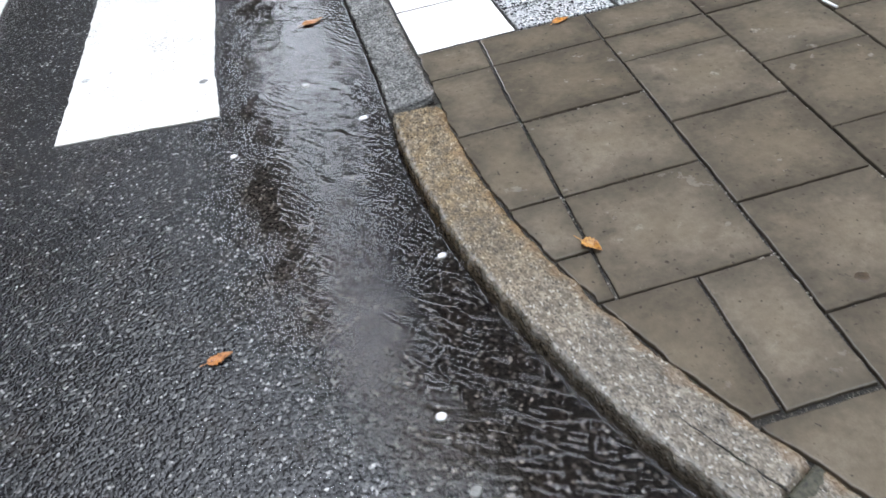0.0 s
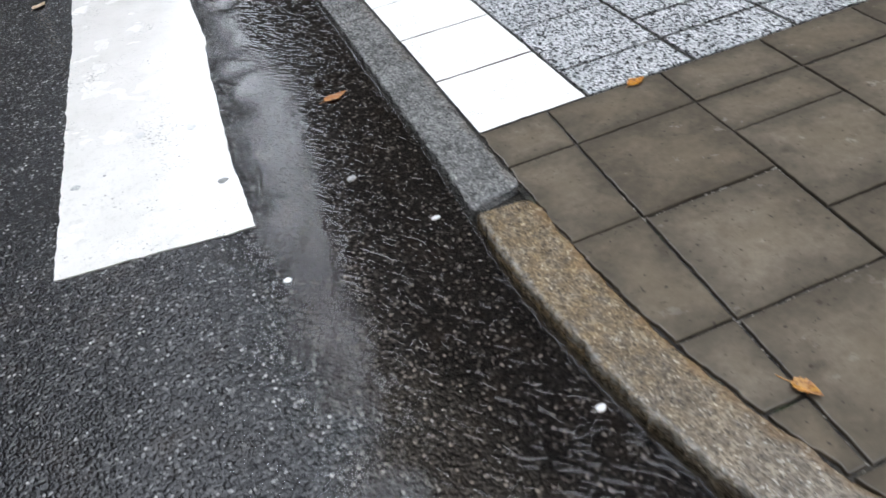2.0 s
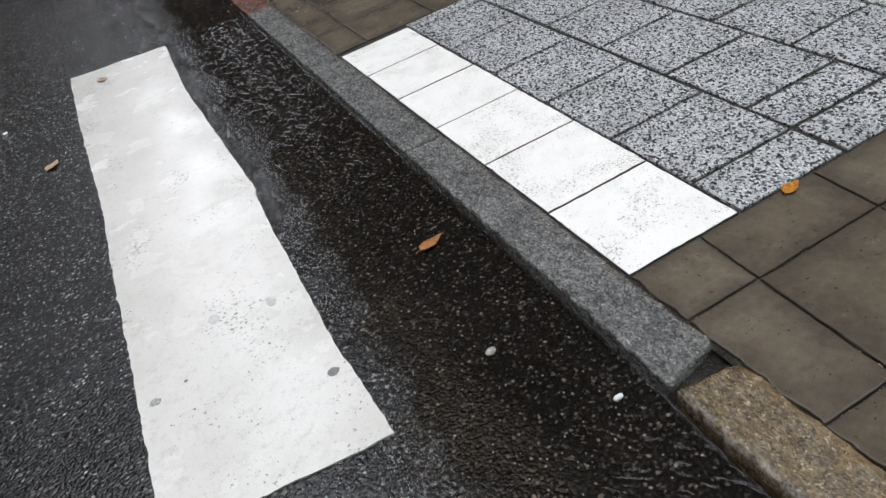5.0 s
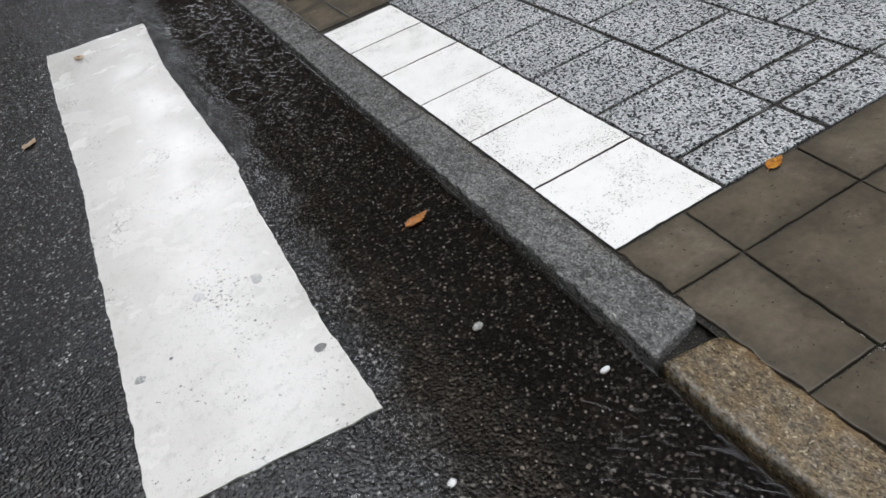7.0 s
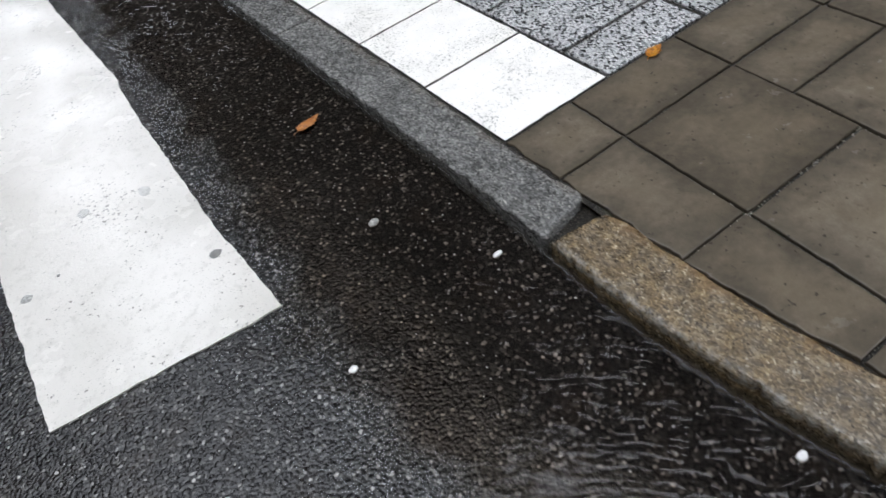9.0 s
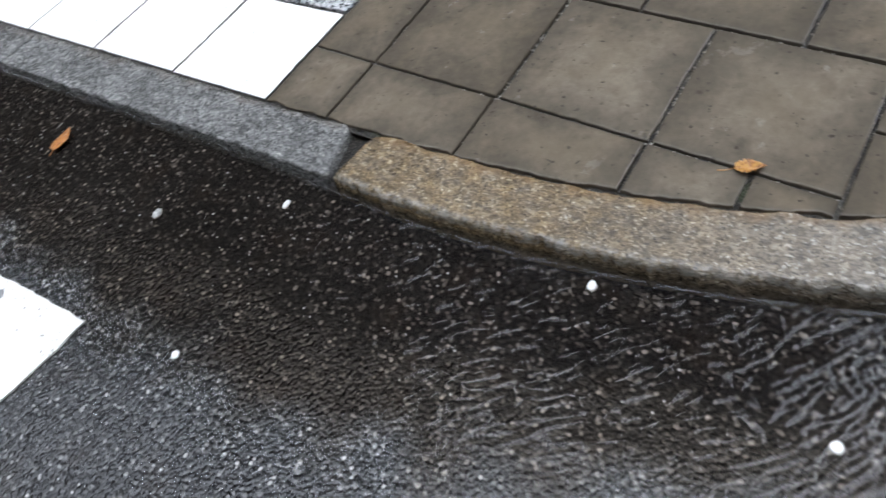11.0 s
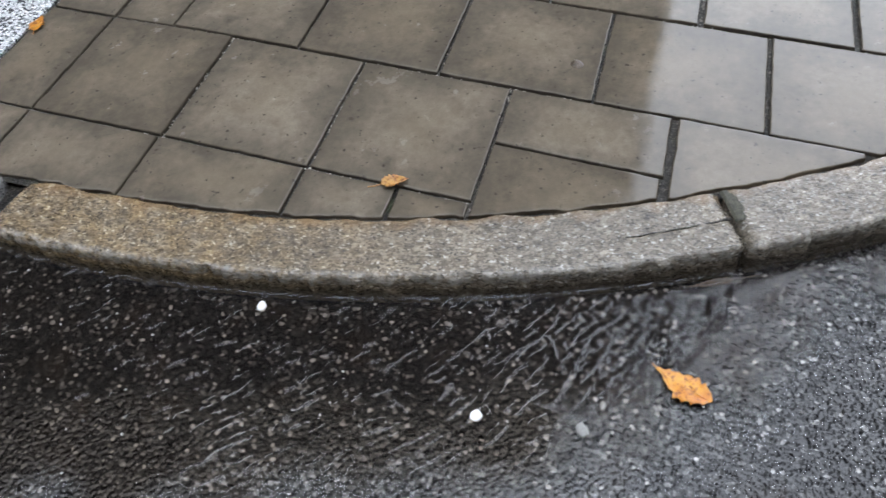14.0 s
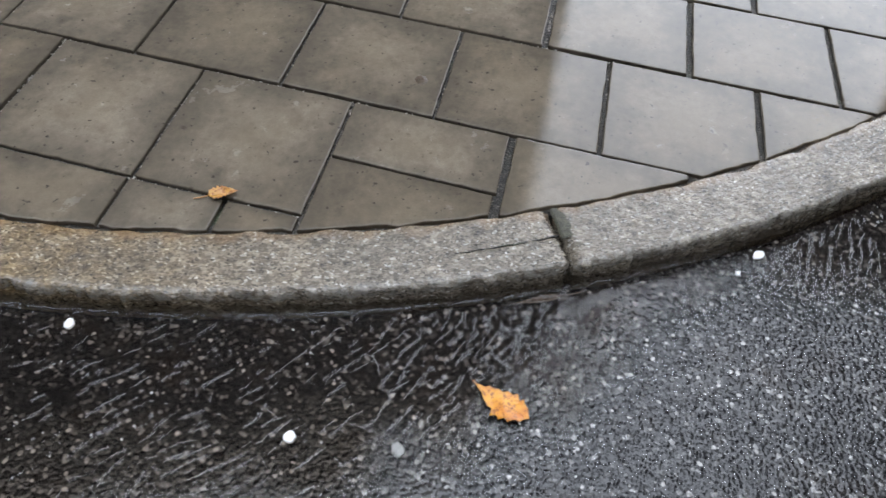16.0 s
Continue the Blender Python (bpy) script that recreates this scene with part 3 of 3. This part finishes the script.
# slabs beyond the crossing
for k in range(14):
    x0 = -0.01 if k == 0 else 0.16 + 0.355 * (k - 1)
    x1 = 0.16 + 0.355 * k
    ys = [2.115, 2.46] + [(2.82 if k % 2 else 2.64) + 0.358 * i for i in range(9)]
    for lo, hi in zip(ys, ys[1:]):
        stone("paving_slab", SLAB, lambda y, x0=x0: x0, lambda y, x1=x1: x1, lo, hi)


# paving further up the street and down the side street, in one piece
bm = bmesh.new()
def far_slabs(x0, x1, y0, y1):
    for i in range(int((x1 - x0) / 0.356)):
        for j in range(int((y1 - y0) / 0.36)):
            x, y = x0 + 0.356 * i, y0 + 0.36 * j + (0.18 if i % 2 else 0.0)
            z = TOP + random.uniform(-0.001, 0.001)
            low = [bm.verts.new((x + dx, y + dy, TOP - 0.02)) for dx, dy in ((0, 0), (0.347, 0), (0.347, 0.351), (0, 0.351))]
            top = [bm.verts.new((x + dx, y + dy, z)) for dx, dy in ((0.002, 0.002), (0.345, 0.002), (0.345, 0.349), (0.002, 0.349))]
            bm.faces.new(top)
            for a in range(4):
                bm.faces.new((low[a], low[(a + 1) % 4], top[(a + 1) % 4], top[a]))
far_slabs(0.0, 5.0, 5.9, 16.4)
far_slabs(5.25, 8.0, -3.35, 5.85)
far_slabs(8.1, 12.0, -3.35, -1.8)
tagged(part("far_paving", settled(bm), SLAB), "wet grey-brown concrete paving slabs further along the street", "paving", kind="stuff")

# ---- crossing ----
def stripe(x0, x1, y0, y1, skew, notch, seed):
    """A painted bar with frayed edges, laid in two lengths."""
    r = np.random.RandomState(seed)
    v = np.arange(0, 1.0001, 0.02 / (y1 - y0))
    cols = np.linspace(0, 1, 15)
    V, C = np.meshgrid(v, cols, indexing="ij")
    y = y0 + (y1 - y0) * V + skew * (0.5 - C) + np.where((V == 0) | (V == V.max()), r.uniform(-0.004, 0.004, V.shape), 0)
    fray = lambda s: 0.0013 * swell(v * (y1 - y0), v * 0, (0.08, 0.5), s) + r.uniform(-0.0022, 0.0022, len(v))
    far = v * (y1 - y0)
    lo = x0 + fray(seed + 1) + np.interp(far, [0, 0.6, 1.30, 1.36, 1.7, 2.6, 3.4], [-0.008, 0.007, 0.016, 0.024, 0.030, 0.018, 0.025])
    hi = x1 + fray(seed + 2) + np.interp(far, [0, 0.4, notch - 0.3, notch - 0.01, notch + 0.01, notch + 0.5, notch + 1.3, notch + 2.0], [-0.018, -0.026, -0.008, 0.004, 0.018, 0.007, -0.006, 0.024])
    x = lo[:, None] + (hi - lo)[:, None] * C
    # the further length overlaps the nearer one
    z = road_z(x, y) + 0.0045 + 0.0022 * (V * (y1 - y0) > notch + 0.03 * C)
    me = sheet(x, y, z)
    bm = bmesh.new()
    bm.from_mesh(me)
    bpy.data.meshes.remove(me)
    rim = [e for e in bm.edges if e.is_boundary]
    made = bmesh.ops.extrude_edge_only(bm, edges=rim)["geom"]
    for q in made:
        if isinstance(q, bmesh.types.BMVert):
            q.co.z -= 0.009
    bmesh.ops.recalc_face_normals(bm, faces=bm.faces)
    return tagged(part("crosswalk_stripe", bm, PAINT, smooth=False), "worn white painted crosswalk stripe on wet asphalt", "crosswalk stripe", "crosswalk stripes", "structure")


stripe(-1.178, -0.640, 0.012, 3.42, 0.04, 1.32, 50)
stripe(-2.11, -1.57, 0.05, 3.44, 0.05, 9, 60)
stripe(-3.05, -2.51, 0.09, 3.47, 0.05, 9, 70)


# ---- small things ----
def blob(name, x, y, z, rx, ry, turn_by, height, material, label, category, group, seed):
    """A flattened lump, rounder on top."""
    r = np.random.RandomState(seed)
    bm = bmesh.new()
    n, ring_list = 14, []
    wob = [1 + r.uniform(-0.12, 0.12) for _ in range(n)]
    for f, zz in ((1.0, -0.002), (0.97, 0.35 * height), (0.8, 0.8 * height), (0.4, height)):
        ring_list.append([bm.verts.new((rx * f * wob[i] * math.cos(i * 2 * math.pi / n), ry * f * wob[i] * math.sin(i * 2 * math.pi / n), zz)) for i in range(n)])
    for a, b in zip(ring_list, ring_list[1:]):
        for i in range(n):
            bm.faces.new((a[i], a[(i + 1) % n], b[(i + 1) % n], b[i]))
    bm.faces.new(ring_list[-1])
    ob = tagged(part(name, bm, material, smooth=True), label, category, group)
    ob.matrix_world = pose(x, y, z, 0, 0, turn_by)
    return ob


def ground(x, y):
    return float(road_z(x, y))


for i, (x, y, rx, ry, a) in enumerate(((-0.624, -0.268, 0.010, 0.009, 0), (-0.150, -0.948, 0.011, 0.009, 20), (-0.268, -1.398, 0.011, 0.010, 0), (0.311, -2.166, 0.014, 0.009, -40),
                                       (0.253, -2.123, 0.005, 0.004, 0), (-0.218, -0.231, 0.014, 0.007, 0), (-1.515, 2.97, 0.012, 0.010, 0))):
    blob("gum_spot", x, y, max(ground(x, y), WATER_Z - 0.001), rx, ry, a, 0.004, GUM, "small round white blob of chewing gum on asphalt", "gum", "white gum blobs", 100 + i)
for i, (x, y, rx, ry, m) in enumerate(((-0.363, 0.07, 0.014, 0.012, PALE_GUM), (-0.249, -1.572, 0.014, 0.010, OLD_GUM))):
    blob("gum_spot", x, y, max(ground(x, y) + 0.001, WATER_Z - 0.0012), rx, ry, 30, 0.003, m, "pale grey trodden gum on wet asphalt", "gum", "grey gum blobs", 120 + i)
for i, (x, y, rx, ry, m) in enumerate(((-0.707, 0.268, 0.018, 0.016, OLD_GUM), (-1.133, 0.476, 0.017, 0.016, PALE_GUM), (-0.925, 0.70, 0.018, 0.022, FAINT_GUM), (-1.045, 0.50, 0.006, 0.006, OLD_GUM),
                                       (-0.80, 1.75, 0.011, 0.008, OLD_GUM), (-0.86, 1.42, 0.008, 0.008, OLD_GUM), (-1.11, 1.50, 0.014, 0.018, FAINT_GUM), (-0.76, 0.66, 0.018, 0.024, FAINT_GUM))):
    blob("gum_spot", x, y, ground(x, y) + 0.0042, rx, ry, 0, 0.0012, m, "flat grey trodden gum on the white stripe", "gum", "trodden gum spots", 140 + i)


def leaf(x, y, z, length, width, heading, material, label, seed, curl=0.25, stalk=0.25, tilt=(0, 0), tip=1.6):
    """A fallen leaf: a curved blade with a folded midrib and jagged edge, and its stalk."""
    r = np.random.RandomState(seed)
    u, v = np.linspace(0, 1, 23), np.linspace(-1, 1, 9)
    U, V = np.meshgrid(u, v, indexing="ij")
    shape = np.sin(np.pi * np.clip(U, 0, 1) ** (1 / tip)) ** 0.85
    jag = 1 + 0.15 * np.sin(U * 47 + seed) * (np.abs(V) > 0.9) + 0.09 * r.randn(*U.shape) * (np.abs(V) > 0.7)
    X = (U - 0.5) * length
    Y = V * width / 2 * shape * jag + 0.08 * width * np.sin(U * 3 + seed)
    Z = curl * width * (0.35 * np.abs(V) * shape + 0.35 * (U - 0.5) ** 2 * 2) + 0.05 * width * np.sin(U * 9 + V * 3 + seed) * shape
    Z = Z - Z.min()
    me = sheet(X, Y, Z + 0.0012)
    bm = bmesh.new()
    bm.from_mesh(me)
    bpy.data.meshes.remove(me)
    bmesh.ops.remove_doubles(bm, verts=bm.verts, dist=0.0002)
    bmesh.ops.solidify(bm, geom=bm.faces[:], thickness=0.0006)
    thing = tagged(new("fallen_leaf"), label, "leaf", "fallen autumn leaves")
    part("blade", bm, material, thing, smooth=True)
    # midrib and stalk
    bm = bmesh.new()
    ring_list = []
    z0 = float(Z[0, 4])
    pts = [(-0.5 - stalk, 0.02, 0.02 * width), (-0.5 - stalk / 2, 0.05, 0.03 * width), (-0.5, 0.0, z0), (-0.2, 0, float(Z[7, 4])), (0.2, 0, float(Z[15, 4])), (0.45, 0, float(Z[21, 4]))]
    for i, (px, py, pz) in enumerate(pts):
        rad = 0.0011 - 0.00012 * i
        yy = py * width + 0.08 * width * math.sin((px + 0.5) * 3 + seed)
        ring_list.append([bm.verts.new((px * length, yy + rad * math.cos(a), pz + 0.0017 + rad * math.sin(a))) for a in (0.5, 2.1, 3.7, 5.3)])
    for a, b in zip(ring_list, ring_list[1:]):
        for i in range(4):
            bm.faces.new((a[i], a[(i + 1) % 4], b[(i + 1) % 4], b[i]))
    part("stalk", bm, material, thing, smooth=True)
    thing.matrix_world = pose(x, y, z, tilt[0], tilt[1], heading)
    return thing


SLAB_Z = TOP + 0.001
leaf(-0.127, -1.720, WATER_Z + 0.001, 0.110, 0.052, -114, AMBER, "bright orange ragged autumn leaf lying on the wet road", 3, 0.12, 0.04, tip=0.66)
leaf(0.160, -1.119, SLAB_Z, 0.056, 0.030, 294, TAN, "curled orange autumn leaf on a paving slab joint", 5, 0.9, 0.5)
leaf(0.523, 0.008, SLAB_Z - 0.022, 0.066, 0.036, 20, ORANGE, "yellow-orange autumn leaf beside the pebble tiles", 7, 0.25, 0.2)
leaf(-0.280, 0.562, WATER_Z + 0.001, 0.088, 0.040, 20, RUST, "rust-brown autumn leaf floating in the gutter water", 9, 0.2, 0.2)
leaf(-0.686, -1.087, ground(-0.686, -1.087) + 0.003, 0.060, 0.028, 10, RUST, "small rust-orange leaf stuck on wet asphalt", 11, 0.2, 0.25)
leaf(-1.15, -1.19, ground(-1.15, -1.19) + 0.003, 0.060, 0.030, 80, RUST, "small rust-orange leaf stuck on wet asphalt", 13, 0.2, 0.25)
leaf(-1.305, 2.30, ground(-1.305, 2.30) + 0.003, 0.085, 0.050, 60, STRAW, "pale straw-coloured leaf on wet asphalt", 15, 0.25, 0.2)
leaf(-0.998, 3.20, ground(-0.998, 3.2) + 0.006, 0.085, 0.050, 100, STRAW, "brown leaf lying on the white stripe", 17, 0.3, 0.2)
leaf(0.098, -1.752, WATER_Z - 0.003, 0.085, 0.016, 115, DEBRIS, "soaked dark brown leaf caught against the kerb", 19, 0.5, 0.5)

# a cigarette end on the slabs
bm = bmesh.new()
bmesh.ops.create_cone(bm, cap_ends=True, segments=14, radius1=0.0038, radius2=0.0038, depth=0.062)
butt = tagged(part("cigarette_butt", bm, PAPER, smooth=False), "white cigarette end lying on a paving slab", "cigarette end")
butt.matrix_world = pose(1.268, -0.36, TOP + 0.0028, 90, 0, 6)

# a crack and dirt at the broken joint of the kerb
bm = bmesh.new()
pts = []
for i in range(15):
    s = BEND + 0.006 + 0.21 * i / 14
    w = 0.078 + 0.0012 * math.sin(i * 1.9) - 0.010 * i / 14
    pts.append((s, w, 0.0018 * (1 - i / 16)))
rows_up = []
for s, w, t in pts:
    a = -s / R_OUT
    rows_up.append([bm.verts.new((CX - (R_OUT - w - o) * math.cos(a), CY - (R_OUT - w - o) * math.sin(a), TOP + zz)) for o, zz in ((-t, 0.0), (-t, 0.0042), (t, 0.0042), (t, 0.0))])
for a, b in zip(rows_up, rows_up[1:]):
    for i in range(3):
        bm.faces.new((a[i], a[i + 1], b[i + 1], b[i]))
part("crack_dirt", bm, DIRT, kerb, "dark dirt-filled crack along the kerb stone")

bm = bmesh.new()
rows_up = []
for i in range(9):
    w = 0.070 + 0.078 * i / 8
    wide = 0.030 * (0.35 + 0.65 * math.sin(0.4 + i * 0.3)) + 0.003 * math.sin(i * 2.3)
    row = []
    for s, zz in ((BEND + 0.001, 0.0005), (BEND - 0.004, 0.0040), (BEND - wide * 0.8, 0.0042), (BEND - wide, 0.0005)):
        a = -s / R_OUT
        row.append(bm.verts.new((CX - (R_OUT - w) * math.cos(a), CY - (R_OUT - w) * math.sin(a), TOP + zz)))
    rows_up.append(row)
for a, b in zip(rows_up, rows_up[1:]):
    for i in range(3):
        bm.faces.new((a[i], a[i + 1], b[i + 1], b[i]))
part("moss_dirt", bm, MOSS, kerb, "dark mossy dirt at a kerb joint")

# loose grit on the asphalt
r = np.random.RandomState(8)
bm = bmesh.new()
for _ in range(1500):
    y = r.uniform(-2.6, 3.2)
    x = -0.16 - abs(r.normal(0, 0.5)) if y > CY else r.uniform(-1.5, 0.6)
    if kerb_distance(x, y) < 0.02 or (-1.2 < x < -0.62 and y > 0):
        continue
    s = r.uniform(0.0009, 0.0022)
    m = Matrix.Translation((x, y, max(ground(x, y), WATER_Z - 0.0003) + s * 0.4)) @ Matrix.Rotation(r.uniform(0, 6.3), 4, "Z") @ Matrix.Diagonal((s * r.uniform(0.9, 1.7), s, s * 0.7, 1))
    bmesh.ops.create_icosphere(bm, subdivisions=1, radius=1.0, matrix=m)
tagged(part("grit", bm, GRIT), "scattered pale grit on wet asphalt", "grit", kind="stuff")

# pale crumbs of mortar and grit lying in the slab joints
r = np.random.RandomState(17)
bm = bmesh.new()
ROWS = ((0, 0.0, 0.222, (-0.2, -0.56, -0.925)), (1, 0.222, 0.594, (-0.203, -0.56, -0.925, -1.282)), (2, 0.594, 0.946, (-0.384, -0.743, -1.107, -1.468, -1.828)), (3, 0.946, 1.292, (-0.575, -0.935, -1.3, -1.668)))
for _ in range(900):
    if r.rand() < 0.5:
        y = r.uniform(-2.3, -0.02)
        x = column_x(r.randint(0, 5), y)
        dx, dy = r.uniform(-0.003, 0.003), 0.0
    else:
        k, lo, hi, ys = ROWS[r.randint(0, 4)]
        y = ys[r.randint(0, len(ys))]
        x = r.uniform(lo, hi) + COLUMNS[k][1] * y
        dx, dy = 0.0, r.uniform(-0.003, 0.003)
    if y > -0.45 or x < inner_x(y) + 0.02 or swell(np.array(x), np.array(y), (0.2, 0.6), 41) < -0.1:
        continue
    s = r.uniform(0.0012, 0.0028)
    m = Matrix.Translation((x + dx, y + dy, TOP - 0.0095 + s)) @ Matrix.Rotation(r.uniform(0, 6.3), 4, "Z") @ Matrix.Diagonal((s * r.uniform(1.0, 1.8), s, s * 0.8, 1))
    bmesh.ops.create_icosphere(bm, subdivisions=1, radius=1.0, matrix=m)
tagged(part("joint_grit", bm, CRUMB), "pale grit crumbs lying in the slab joints", "grit", kind="stuff")
blob("gum_spot", 0.609, -1.408, TOP - 0.0005, 0.019, 0.016, 20, 0.0022, BROWN_GUM, "dark brown trodden gum on a paving slab", "gum", "brown gum spots", 140)


# ---- the street round about, seen only as reflections in the wet ground ----
def block(name, x0, x1, y0, y1, height, label):
    bm = prism([(x0, y0), (x1, y0), (x1, y1), (x0, y1)], -0.2, height, 0.15)
    return tagged(part(name, bm, PLASTER), label, "building", kind="structure")


block("building_wall_east", 8.0, 20.0, -1.66, 16.0, 27.0, "dark plastered corner building along the pavement")
block("building_wall_north", 1.8, 30.0, 18.0, 30.0, 41.0, "dark plastered building at the end of the street")
block("building_wall_north", 0.45, 1.78, 20.0, 30.0, 8.5, "dark plastered low wing of the building at the end of the street")
block("building_wall_northwest", -32.0, -2.5, 18.0, 30.0, 21.0, "dark plastered building at the end of the street")
block("building_wall_northwest", -2.48, -0.85, 20.0, 30.0, 8.5, "dark plastered low wing of the building at the end of the street")
block("building_wall_far", -14.0, 16.0, 42.0, 52.0, 13.0, "dark plastered building closing the far end of the street")
block("building_wall_west", -20.0, -7.5, -16.0, 14.0, 18.0, "dark plastered building across the street")
block("building_wall_south", -6.0, 16.0, -22.0, -9.5, 18.0, "dark plastered building across the side street")
